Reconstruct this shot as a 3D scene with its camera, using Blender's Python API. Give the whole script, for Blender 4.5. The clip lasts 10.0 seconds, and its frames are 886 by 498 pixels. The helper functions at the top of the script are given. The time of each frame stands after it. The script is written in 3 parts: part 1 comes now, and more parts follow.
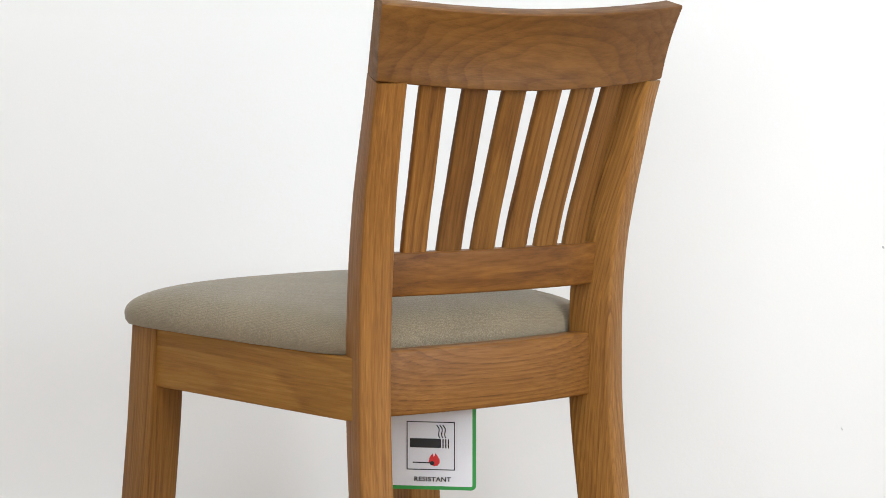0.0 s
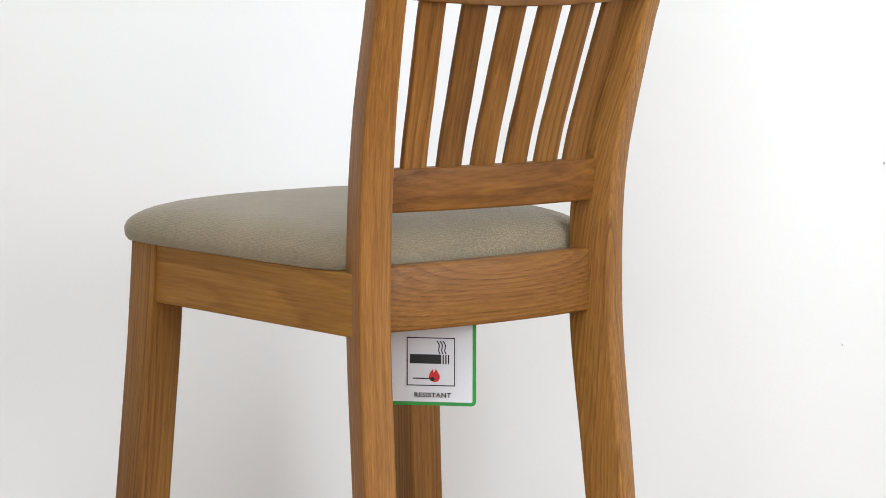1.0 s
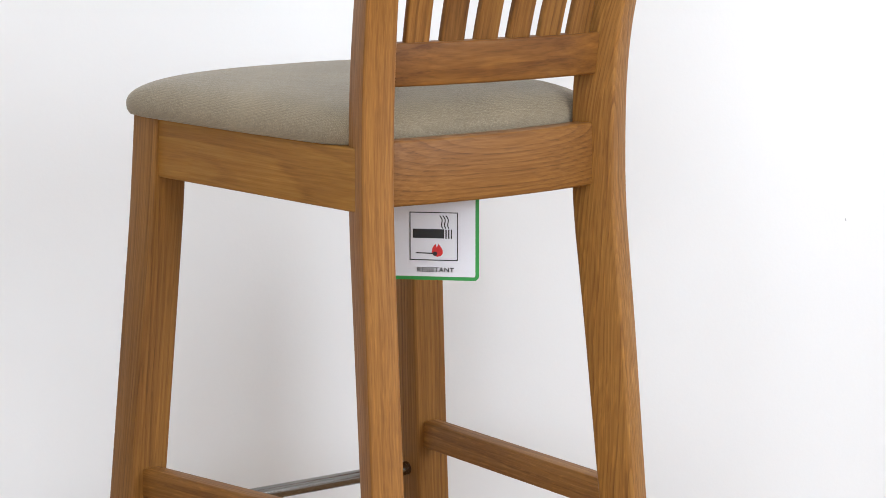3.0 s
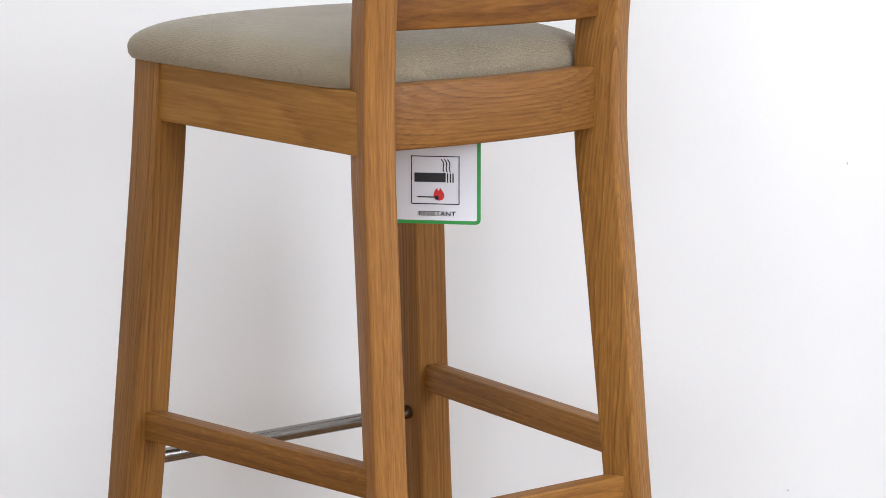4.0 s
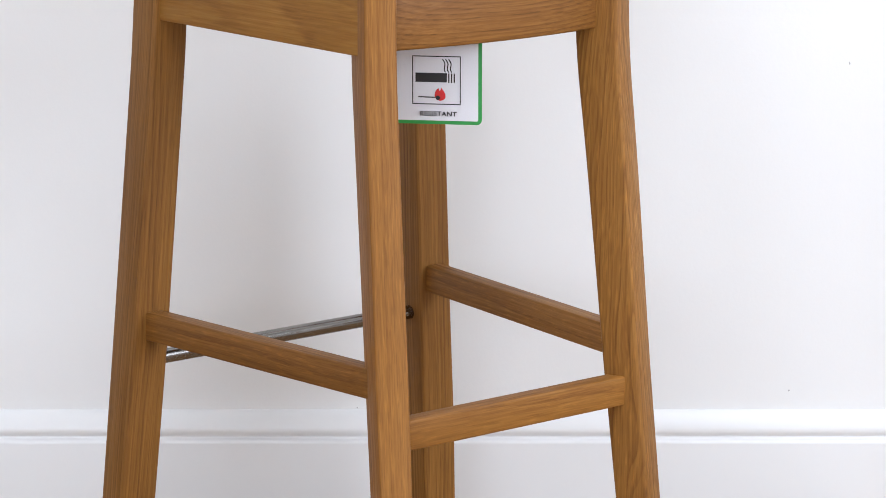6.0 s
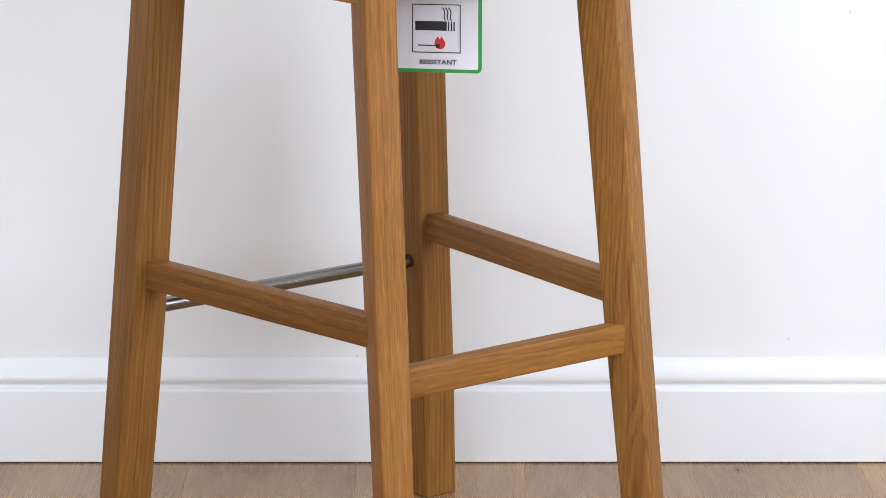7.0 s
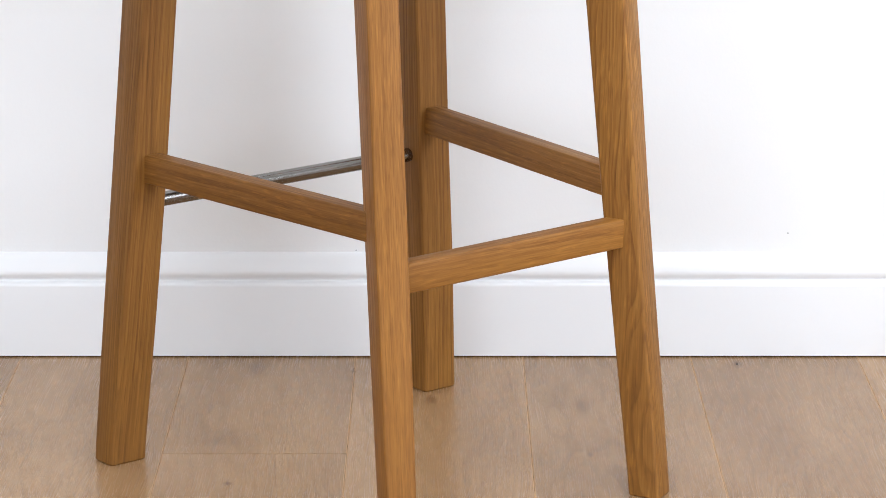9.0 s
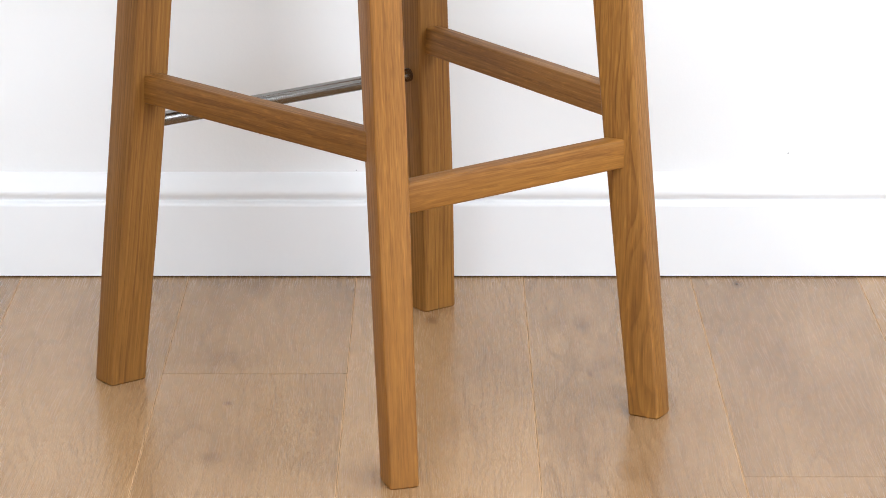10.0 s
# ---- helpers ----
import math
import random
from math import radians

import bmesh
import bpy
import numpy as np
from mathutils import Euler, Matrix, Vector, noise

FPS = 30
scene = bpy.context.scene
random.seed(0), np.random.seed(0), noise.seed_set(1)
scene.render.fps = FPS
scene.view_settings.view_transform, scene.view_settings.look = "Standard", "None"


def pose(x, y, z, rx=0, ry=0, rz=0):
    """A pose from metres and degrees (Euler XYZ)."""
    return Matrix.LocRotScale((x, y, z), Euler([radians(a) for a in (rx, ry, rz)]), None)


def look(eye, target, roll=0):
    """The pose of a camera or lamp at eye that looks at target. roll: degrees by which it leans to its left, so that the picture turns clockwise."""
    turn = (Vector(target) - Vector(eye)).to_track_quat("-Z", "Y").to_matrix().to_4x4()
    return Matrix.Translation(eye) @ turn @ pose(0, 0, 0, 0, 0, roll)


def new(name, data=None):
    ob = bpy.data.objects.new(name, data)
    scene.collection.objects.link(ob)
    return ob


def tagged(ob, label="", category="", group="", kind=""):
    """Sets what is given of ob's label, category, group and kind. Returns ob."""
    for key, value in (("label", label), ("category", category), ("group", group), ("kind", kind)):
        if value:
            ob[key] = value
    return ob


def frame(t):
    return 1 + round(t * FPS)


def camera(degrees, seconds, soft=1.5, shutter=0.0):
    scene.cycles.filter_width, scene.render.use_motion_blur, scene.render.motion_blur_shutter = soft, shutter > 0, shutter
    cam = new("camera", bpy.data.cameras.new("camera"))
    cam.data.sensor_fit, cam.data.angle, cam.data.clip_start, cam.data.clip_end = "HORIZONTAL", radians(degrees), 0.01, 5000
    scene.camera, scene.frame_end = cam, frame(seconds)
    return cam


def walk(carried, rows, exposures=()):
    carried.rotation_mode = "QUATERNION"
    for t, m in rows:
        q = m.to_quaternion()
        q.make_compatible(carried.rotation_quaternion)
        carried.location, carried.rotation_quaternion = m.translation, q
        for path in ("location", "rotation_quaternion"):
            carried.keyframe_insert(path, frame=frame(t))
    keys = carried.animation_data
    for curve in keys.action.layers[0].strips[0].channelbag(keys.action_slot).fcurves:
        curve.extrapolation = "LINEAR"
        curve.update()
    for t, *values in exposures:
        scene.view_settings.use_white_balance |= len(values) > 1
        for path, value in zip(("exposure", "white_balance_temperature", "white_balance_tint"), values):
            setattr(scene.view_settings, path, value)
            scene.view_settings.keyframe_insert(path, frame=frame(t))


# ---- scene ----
# The camera stands on one spot and tilts slowly down the stool.
cam = camera(16.522, 10.0, soft=0.6)
EYE = 1.05
ROWS = [  # seconds, drift ahead, yaw, pitch, roll
    (0.0, -0.0114, -0.088, -5.033, -0.003),
    (0.5, -0.0099, -0.078, -5.835, -0.005),
    (1.0, -0.0072, -0.086, -6.620, -0.004),
    (1.5, -0.0058, -0.071, -7.307, 0.003),
    (2.0, -0.0047, -0.051, -7.855, 0.012),
    (2.5, -0.0027, -0.047, -8.436, 0.012),
    (4.0, -0.0006, -0.002, -10.047, -0.001),
    (4.5, -0.0000, 0.000, -10.591, 0.000),
    (5.0, 0.0033, 0.013, -11.074, -0.001),
    (5.5, 0.0035, 0.021, -11.492, -0.004),
    (7.0, 0.0055, 0.017, -12.905, 0.005),
    (7.5, 0.0054, 0.009, -13.411, -0.004),
    (8.0, 0.0066, -0.004, -13.921, 0.002),
    (8.5, 0.0088, 0.007, -14.394, -0.004),
    (9.0, 0.0098, -0.000, -14.908, 0.000),
    (9.5, 0.0088, 0.018, -15.482, 0.000),
    (10.0, 0.0101, 0.006, -16.410, -0.009),
]
EXPOSURES = [(0.0, -0.55, 6480, 10), (1.5, -0.46, 6360, 11), (2.5, -0.42, 6310, 12), (5.5, -0.43, 6170, 14), (8.0, -0.34, 6130, 13.5), (9.0, -0.24, 6180, 13), (10.0, -0.12, 6240, 12)]
walk(cam, [(t, pose(0, ahead, EYE, 90 + pitch, roll, yaw)) for t, ahead, yaw, pitch, roll in ROWS], EXPOSURES)

# ---- light ----
WALL_Y = 3.4745
X0, X1, Y0, Z1 = -2.3, 2.3, -1.6, 2.4      # the room: west, east, south, ceiling

world = bpy.data.worlds.new("sky")
scene.world = world
world.use_nodes = True
wn = world.node_tree.nodes
sky = wn.new("ShaderNodeTexSky")
sky.sky_type, sky.sun_disc, sky.sun_elevation, sky.sun_rotation = 'NISHITA', False, radians(35), radians(20)
world.node_tree.links.new(sky.outputs["Color"], wn["Background"].inputs["Color"])
wn["Background"].inputs["Strength"].default_value = 0.12


def window_light(name, centre, target, width, height, watts, colour):
    """Daylight entering through an opening."""
    data = bpy.data.lights.new(name, 'AREA')
    data.shape, data.size, data.size_y, data.energy, data.color = 'RECTANGLE', width, height, watts, colour
    ob = new(name, data)
    ob.matrix_world = look(centre, target)
    return ob


EAST_WIN = (0.10, 2.30, 0.75, 2.15)         # y0, y1, z0, z1
SOUTH_WIN = (-2.1, 0.1, 0.85, 2.15)         # x0, x1, z0, z1
# The roof window is unseen, added for light from above.
ADDED_ROOF_WIN = (-0.75, 1.15, 1.10, 2.10)        # x0, x1, y0, y1
DAY = (0.885, 0.95, 1.0)
window_light("east_daylight", (X1 + 0.02, 1.20, 1.45), (X1 - 1, 1.20, 1.45), 2.1, 1.3, 106, DAY)
window_light("south_daylight", (-1.0, Y0 - 0.02, 1.5), (-1.0, Y0 + 1, 1.5), 2.1, 1.25, 90, DAY)
window_light("added_roof_daylight", (0.20, 1.60, Z1 + 0.06), (0.20, 1.60, 0), 1.8, 0.95, 46, DAY)


# ---- materials ----
def material(name):
    mat = bpy.data.materials.new(name)
    mat.use_nodes = True
    nt = mat.node_tree
    return mat, nt, nt.nodes["Principled BSDF"]


def node(nt, kind, **values):
    n = nt.nodes.new(kind)
    for key, value in values.items():
        n.inputs[key].default_value = value
    return n


def ramp(nt, source, stops):
    n = nt.nodes.new("ShaderNodeValToRGB")
    while len(n.color_ramp.elements) < len(stops):
        n.color_ramp.elements.new(0.5)
    for element, (at, colour) in zip(n.color_ramp.elements, stops):
        element.position, element.color = at, (*colour, 1)
    nt.links.new(source, n.inputs["Fac"])
    return n


def mix(nt, kind, fac, a, b):
    n = nt.nodes.new("ShaderNodeMix")
    n.data_type, n.blend_type = 'RGBA', kind
    for slot, value in ((0, fac), (6, a), (7, b)):
        if hasattr(value, "is_linked"):
            nt.links.new(value, n.inputs[slot])
        else:
            n.inputs[slot].default_value = value if slot == 0 else (*value, 1)
    return n.outputs[2]


def math_node(nt, op, a, b=0.0):
    n = nt.nodes.new("ShaderNodeMath")
    n.operation = op
    for slot, value in ((0, a), (1, b)):
        if hasattr(value, "is_linked"):
            nt.links.new(value, n.inputs[slot])
        else:
            n.inputs[slot].default_value = value
    return n.outputs[0]


def bump(nt, bsdf, height, strength, distance):
    b = node(nt, "ShaderNodeBump", Strength=strength, Distance=distance)
    nt.links.new(height, b.inputs["Height"])
    nt.links.new(b.outputs["Normal"], bsdf.inputs["Normal"])


def wood(name, along, light, mid, dark, rough, ring=150.0, pith=(0.03, 0.05), stretch=0.05, warp=0.02, contrast=0.5, pore=(900.0, 0.025, 0.4), line=(430.0, 0.012), fleck=(300.0, 0.2, 0.25),
         tint=(1.0, 1.0, 1.0), jit=1.0, spots=(), wave=1.0, piece=True, centre=0.0, blotch=1.0, spread=1.0, own=1.0):
    """Sawn oak with its grain along one axis (0, 1 or 2) of the object: growth rings of uneven strength, pores, fine
    lines, ray flecks and slow drifts of tone.
    pore and fleck: scale, stretch, strength; line: scale, stretch; piece: the grain follows the piece (its attribute
    "grain");
    spread: how far its light and dark lie apart; own: how far single pieces differ; spots: knots and darker patches as
    x, y, half width, half length, strength in the room."""
    light, mid, dark = [tuple((m + (a - m) * spread) * b for a, m, b in zip(c, mid, tint)) for c in (light, mid, dark)]
    mat, nt, bsdf = material(name)
    if piece:
        attr = nt.nodes.new("ShaderNodeAttribute")
        attr.attribute_name = "grain"
        place = attr.outputs["Vector"]
    else:
        place = nt.nodes.new("ShaderNodeTexCoord").outputs["Object"]
    info = nt.nodes.new("ShaderNodeObjectInfo")
    chance = node(nt, "ShaderNodeCombineXYZ")
    for i, k in enumerate((3.7, 5.3, 7.9)):
        nt.links.new(math_node(nt, 'MULTIPLY', info.outputs["Random"], k), chance.inputs[i])
    shift = node(nt, "ShaderNodeVectorMath")
    shift.operation = 'ADD'
    nt.links.new(place, shift.inputs[0])
    nt.links.new(chance.outputs[0], shift.inputs[1])

    def warped(source, by, amount):
        """source pushed aside by a noise's colour."""
        centred = node(nt, "ShaderNodeVectorMath")
        centred.operation = 'SUBTRACT'
        nt.links.new(by, centred.inputs[0])
        centred.inputs[1].default_value = (0.5, 0.5, 0.5)
        out = node(nt, "ShaderNodeVectorMath")
        out.operation = 'MULTIPLY_ADD'
        nt.links.new(centred.outputs[0], out.inputs[0])
        out.inputs[1].default_value = (amount,) * 3
        nt.links.new(source, out.inputs[2])
        return out.outputs[0]

    def stretched(scale, ratio, detail=3.0, rough_=0.55, source=None):
        m = nt.nodes.new("ShaderNodeMapping")
        m.inputs["Scale"].default_value = [scale * (ratio if i == along else 1.0) for i in range(3)]
        nt.links.new(source or shift.outputs[0], m.inputs["Vector"])
        n = node(nt, "ShaderNodeTexNoise", Scale=1.0, Detail=detail, Roughness=rough_)
        nt.links.new(m.outputs[0], n.inputs["Vector"])
        return n

    def spanned(source, low, high, out_low=0.0, out_high=1.0):
        n = nt.nodes.new("ShaderNodeMapRange")
        for slot, value in enumerate((low, high, out_low, out_high)):
            n.inputs[slot + 1].default_value = value
        nt.links.new(source, n.inputs[0])
        return n.outputs[0]

    drift = stretched(9.0, 0.25, 2.0)
    bend = stretched(22.0, 0.3, 1.0)
    grain_space = warped(shift.outputs[0], bend.outputs["Color"], warp * 0.7 * wave)
    bent = warped(warped(place, drift.outputs["Color"], warp * 2.2), bend.outputs["Color"], warp * 0.7 * wave)
    flat = nt.nodes.new("ShaderNodeMapping")
    flat.inputs["Scale"].default_value = [stretch if i == along else 1.0 for i in range(3)]
    off = [0.0, 0.0, 0.0]
    others = [i for i in range(3) if i != along]
    off[others[0]], off[others[1]] = pith
    off[along] = -centre * stretch
    flat.inputs["Location"].default_value = off
    nt.links.new(bent, flat.inputs["Vector"])
    jitter = node(nt, "ShaderNodeVectorMath")
    jitter.operation = 'MULTIPLY_ADD'
    nt.links.new(chance.outputs[0], jitter.inputs[0])
    jitter.inputs[1].default_value = (0.006 * jit, 0.005 * jit, 0.004 * jit)
    nt.links.new(flat.outputs[0], jitter.inputs[2])
    length = node(nt, "ShaderNodeVectorMath")
    length.operation = 'LENGTH'
    nt.links.new(jitter.outputs[0], length.inputs[0])
    wob = stretched(60.0, 0.06, 2.0)
    phase = math_node(nt, 'ADD', math_node(nt, 'MULTIPLY', length.outputs["Value"], ring), math_node(nt, 'MULTIPLY', wob.outputs["Fac"], 0.8))
    year = nt.nodes.new("ShaderNodeTexWhiteNoise")
    year.noise_dimensions = '1D'
    nt.links.new(math_node(nt, 'FLOOR', phase), year.inputs["W"])
    profile = ramp(nt, math_node(nt, 'FRACT', phase), [(0.0, (0.15,) * 3), (0.10, (0.95,) * 3), (0.22, (0.75,) * 3), (0.5, (0.3,) * 3), (0.8, (0.06,) * 3), (1.0, (0.15,) * 3)])
    late = math_node(nt, 'MULTIPLY', profile.outputs["Color"], spanned(year.outputs["Value"], 0.0, 1.0, 0.35, 1.15))
    lines = stretched(line[0], line[1], 3.0, 0.65, grain_space)
    streaks = spanned(lines.outputs["Fac"], 0.68, 0.32)
    depth = math_node(nt, 'ADD', math_node(nt, 'MULTIPLY', late, contrast), math_node(nt, 'MULTIPLY', streaks, 1.0 - contrast))
    colour = ramp(nt, depth, [(0.08, light), (0.42, mid), (0.85, dark)]).outputs["Color"]
    tone = ramp(nt, drift.outputs["Fac"], [(0.3, tuple(1 - blotch * v for v in (0.20, 0.25, 0.31))), (0.7, tuple(1 + blotch * v for v in (0.13, 0.13, 0.12)))])
    colour = mix(nt, 'MULTIPLY', 1.0, colour, tone.outputs["Color"])
    each = ramp(nt, info.outputs["Random"], [(0.0, tuple(1 - own * v for v in (0.14, 0.16, 0.18))), (0.5, (1.0, 1.0, 1.0)), (1.0, tuple(1 + own * v for v in (0.10, 0.09, 0.06)))])
    colour = mix(nt, 'MULTIPLY', 1.0, colour, each.outputs["Color"])
    pores = stretched(pore[0], pore[1], 1.0, 0.5, grain_space)
    dots = ramp(nt, pores.outputs["Fac"], [(0.36, (0.50, 0.43, 0.36)), (0.47, (1, 1, 1))])
    colour = mix(nt, 'MULTIPLY', math_node(nt, 'MULTIPLY', spanned(late, 0.0, 0.8, 0.45, 1.0), pore[2]), colour, dots.outputs["Color"])
    rays = stretched(fleck[0], fleck[1], 1.0, 0.5, grain_space)
    shine = ramp(nt, rays.outputs["Fac"], [(0.56, (1, 1, 1)), (0.70, (1.5, 1.52, 1.55))])
    colour = mix(nt, 'MULTIPLY', fleck[2], colour, shine.outputs["Color"])
    if spots:
        where = nt.nodes.new("ShaderNodeNewGeometry").outputs["Position"]
        ragged = node(nt, "ShaderNodeTexNoise", Scale=160.0, Detail=2.0)
        nt.links.new(where, ragged.inputs["Vector"])
        where = warped(where, ragged.outputs["Color"], 0.003)
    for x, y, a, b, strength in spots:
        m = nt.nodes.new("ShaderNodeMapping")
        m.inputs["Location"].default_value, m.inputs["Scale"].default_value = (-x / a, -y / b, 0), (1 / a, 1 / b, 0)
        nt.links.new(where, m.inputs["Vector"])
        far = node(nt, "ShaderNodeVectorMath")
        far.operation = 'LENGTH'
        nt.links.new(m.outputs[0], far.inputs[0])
        spot_tone = ramp(nt, math_node(nt, 'MULTIPLY', far.outputs["Value"], 0.5), [(0.1, (0.40, 0.32, 0.26)), (0.5, (1, 1, 1))])
        colour = mix(nt, 'MULTIPLY', strength, colour, spot_tone.outputs["Color"])
    nt.links.new(colour, bsdf.inputs["Base Color"])
    gloss = ramp(nt, lines.outputs["Fac"], [(0.3, (rough + 0.1,) * 3), (0.7, (rough - 0.06,) * 3)])
    nt.links.new(gloss.outputs["Color"], bsdf.inputs["Roughness"])
    bsdf.inputs["Specular IOR Level"].default_value = 0.3
    bump(nt, bsdf, pores.outputs["Fac"], 0.2, 0.0005)
    return mat


OAK_L, OAK_M, OAK_D = (0.310, 0.146, 0.0325), (0.240, 0.1035, 0.0190), (0.155, 0.0600, 0.0104)
oak_up = wood("oiled_oak_upright", 2, OAK_L, OAK_M, OAK_D, 0.5, ring=240, pith=(0.10, 0.13), stretch=0.02, warp=0.008, contrast=0.5, pore=(800.0, 0.05, 0.45), wave=0.5, tint=(0.95, 0.96, 0.95), fleck=(420.0, 0.03, 0.25), spread=0.85)
oak_figured_leg = wood("oiled_oak_figured_upright", 2, OAK_L, OAK_M, OAK_D, 0.5, ring=260, pith=(0.07, 0.07), stretch=0.03, warp=0.022, contrast=0.52, pore=(800.0, 0.05, 0.36), wave=1.1, jit=0.1, fleck=(300.0, 0.12, 0.5), tint=(1.16, 1.18, 1.15), spread=0.88)
oak_soft_leg = wood("oiled_oak_even_upright", 2, OAK_L, OAK_M, OAK_D, 0.5, ring=160, pith=(0.05, 0.06), stretch=0.02, warp=0.008, contrast=0.3, pore=(760.0, 0.07, 0.32), line=(560.0, 0.03), tint=(1.03, 1.0, 0.98), wave=0.5, fleck=(460.0, 0.08, 0.38), spread=0.6)
# Slats: tint darkened to hold the leaning back's shade.
oak_slat_shaded = wood("oiled_oak_slat_shaded", 2, OAK_L, OAK_M, OAK_D, 0.5, ring=150, pith=(0.02, 0.03), stretch=0.06, warp=0.014, contrast=0.5, pore=(700.0, 0.08, 0.4), line=(380.0, 0.03), tint=(0.73, 0.70, 0.66), jit=1.6, wave=0.7, spread=0.95, own=1.6)
oak_striped_shaded = wood("oiled_oak_striped_slat_shaded", 2, OAK_L, OAK_M, OAK_D, 0.5, ring=105, pith=(0.06, 0.02), stretch=0.03, warp=0.012, contrast=0.85, pore=(700.0, 0.08, 0.4), tint=(0.72, 0.68, 0.62), jit=0.1, wave=0.5, spread=1.5)
oak_across = wood("oiled_oak_across", 0, OAK_L, OAK_M, OAK_D, 0.5, ring=230, pith=(0.154, -0.705), stretch=0.22, warp=0.006, contrast=0.55, pore=(700.0, 0.05, 0.5), line=(420.0, 0.03), tint=(0.97, 0.95, 0.92), jit=0.1, piece=False, centre=0.012, fleck=(300.0, 0.2, 0.12), spread=0.78)
# Lower back rail and crest: their shade is put into the tint too.
oak_streaked_shaded = wood("oiled_oak_streaked_shaded", 0, OAK_L, OAK_M, OAK_D, 0.5, ring=70, pith=(0.12, -0.830), stretch=0.16, warp=0.020, contrast=0.4, pore=(700.0, 0.05, 0.35), line=(150.0, 0.10), tint=(0.84, 0.79, 0.72), jit=0.1, piece=False, centre=-0.05, fleck=(130.0, 0.16, 0.4), spread=0.9, blotch=1.4)
oak_crest_shaded = wood("oiled_oak_figured_shaded", 0, OAK_L, OAK_M, OAK_D, 0.5, ring=110, pith=(0.205, -0.952), stretch=0.48, warp=0.040, contrast=0.45, pore=(800.0, 0.06, 0.25), line=(130.0, 0.2), tint=(0.62, 0.60, 0.56), jit=0.15, piece=False, centre=0.01, fleck=(300.0, 0.2, 0.1), spread=0.72, blotch=1.3)
oak_deep = wood("oiled_oak_lengthwise", 1, OAK_L, OAK_M, OAK_D, 0.5, ring=150, pith=(0.07, 0.05), stretch=0.05, warp=0.010, contrast=0.4, wave=0.5, pore=(700.0, 0.08, 0.36), fleck=(420.0, 0.14, 0.5), spread=0.7)
oak_clear = wood("oiled_oak_clear", 1, OAK_L, OAK_M, OAK_D, 0.5, ring=150, pith=(0.05, 0.04), stretch=0.06, warp=0.010, contrast=0.42, pore=(700.0, 0.05, 0.4), line=(420.0, 0.03), tint=(1.08, 1.06, 1.02), wave=0.5, spread=0.7)
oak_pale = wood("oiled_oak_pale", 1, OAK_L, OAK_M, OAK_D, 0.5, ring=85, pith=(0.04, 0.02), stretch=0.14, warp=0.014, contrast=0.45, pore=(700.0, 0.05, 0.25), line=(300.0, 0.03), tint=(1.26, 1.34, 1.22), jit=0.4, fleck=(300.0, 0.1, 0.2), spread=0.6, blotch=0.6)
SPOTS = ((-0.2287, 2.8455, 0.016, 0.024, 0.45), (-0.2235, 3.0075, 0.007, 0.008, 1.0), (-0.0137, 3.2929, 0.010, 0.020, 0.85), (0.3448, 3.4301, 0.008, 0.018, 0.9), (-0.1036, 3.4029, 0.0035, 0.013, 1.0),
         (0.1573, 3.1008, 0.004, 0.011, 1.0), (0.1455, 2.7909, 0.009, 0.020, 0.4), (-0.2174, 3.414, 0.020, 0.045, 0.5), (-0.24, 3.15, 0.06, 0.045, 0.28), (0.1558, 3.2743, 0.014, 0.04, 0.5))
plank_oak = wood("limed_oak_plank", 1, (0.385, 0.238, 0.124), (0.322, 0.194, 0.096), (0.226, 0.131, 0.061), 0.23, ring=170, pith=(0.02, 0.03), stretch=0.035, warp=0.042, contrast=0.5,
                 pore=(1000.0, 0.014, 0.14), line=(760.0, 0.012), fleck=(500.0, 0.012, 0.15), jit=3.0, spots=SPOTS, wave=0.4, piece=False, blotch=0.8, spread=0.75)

plank_edge, nt, bsdf = material("plank_edge")
n = node(nt, "ShaderNodeTexNoise", Scale=40.0)
nt.links.new(ramp(nt, n.outputs["Fac"], [(0.3, (0.38, 0.215, 0.095)), (0.7, (0.50, 0.30, 0.145))]).outputs["Color"], bsdf.inputs["Base Color"])
bsdf.inputs["Roughness"].default_value = 0.6


def paint(name, colour, rough, relief, scale):
    mat, nt, bsdf = material(name)
    tex = nt.nodes.new("ShaderNodeTexCoord")
    slow = node(nt, "ShaderNodeTexNoise", Scale=1.7, Detail=3.0)
    fine = node(nt, "ShaderNodeTexNoise", Scale=scale, Detail=4.0, Roughness=0.6)
    for x in (slow, fine):
        nt.links.new(tex.outputs["Object"], x.inputs["Vector"])
    c = ramp(nt, slow.outputs["Fac"], [(0.3, tuple(v * 0.965 for v in colour)), (0.7, colour)])
    nt.links.new(c.outputs["Color"], bsdf.inputs["Base Color"])
    bsdf.inputs["Roughness"].default_value = rough
    bump(nt, bsdf, fine.outputs["Fac"], relief, 0.001)
    return mat


wall_paint = paint("matt_white_wall_paint", (0.86, 0.86, 0.85), 0.75, 0.12, 260)
ceiling_paint = paint("white_ceiling_paint", (0.82, 0.82, 0.81), 0.85, 0.1, 200)
gloss_paint = paint("white_satin_woodwork_paint", (0.835, 0.835, 0.83), 0.32, 0.05, 60)
# Grey for the unseen walls, chosen to cut the light they bounce back.
unseen_wall_paint = paint("warm_grey_wall_paint", (0.58, 0.57, 0.55), 0.8, 0.12, 260)
screed = paint("grey_screed", (0.3, 0.29, 0.28), 0.9, 0.3, 90)

fabric, nt, bsdf = material("grey_beige_woven_fabric")
tex = nt.nodes.new("ShaderNodeTexCoord")


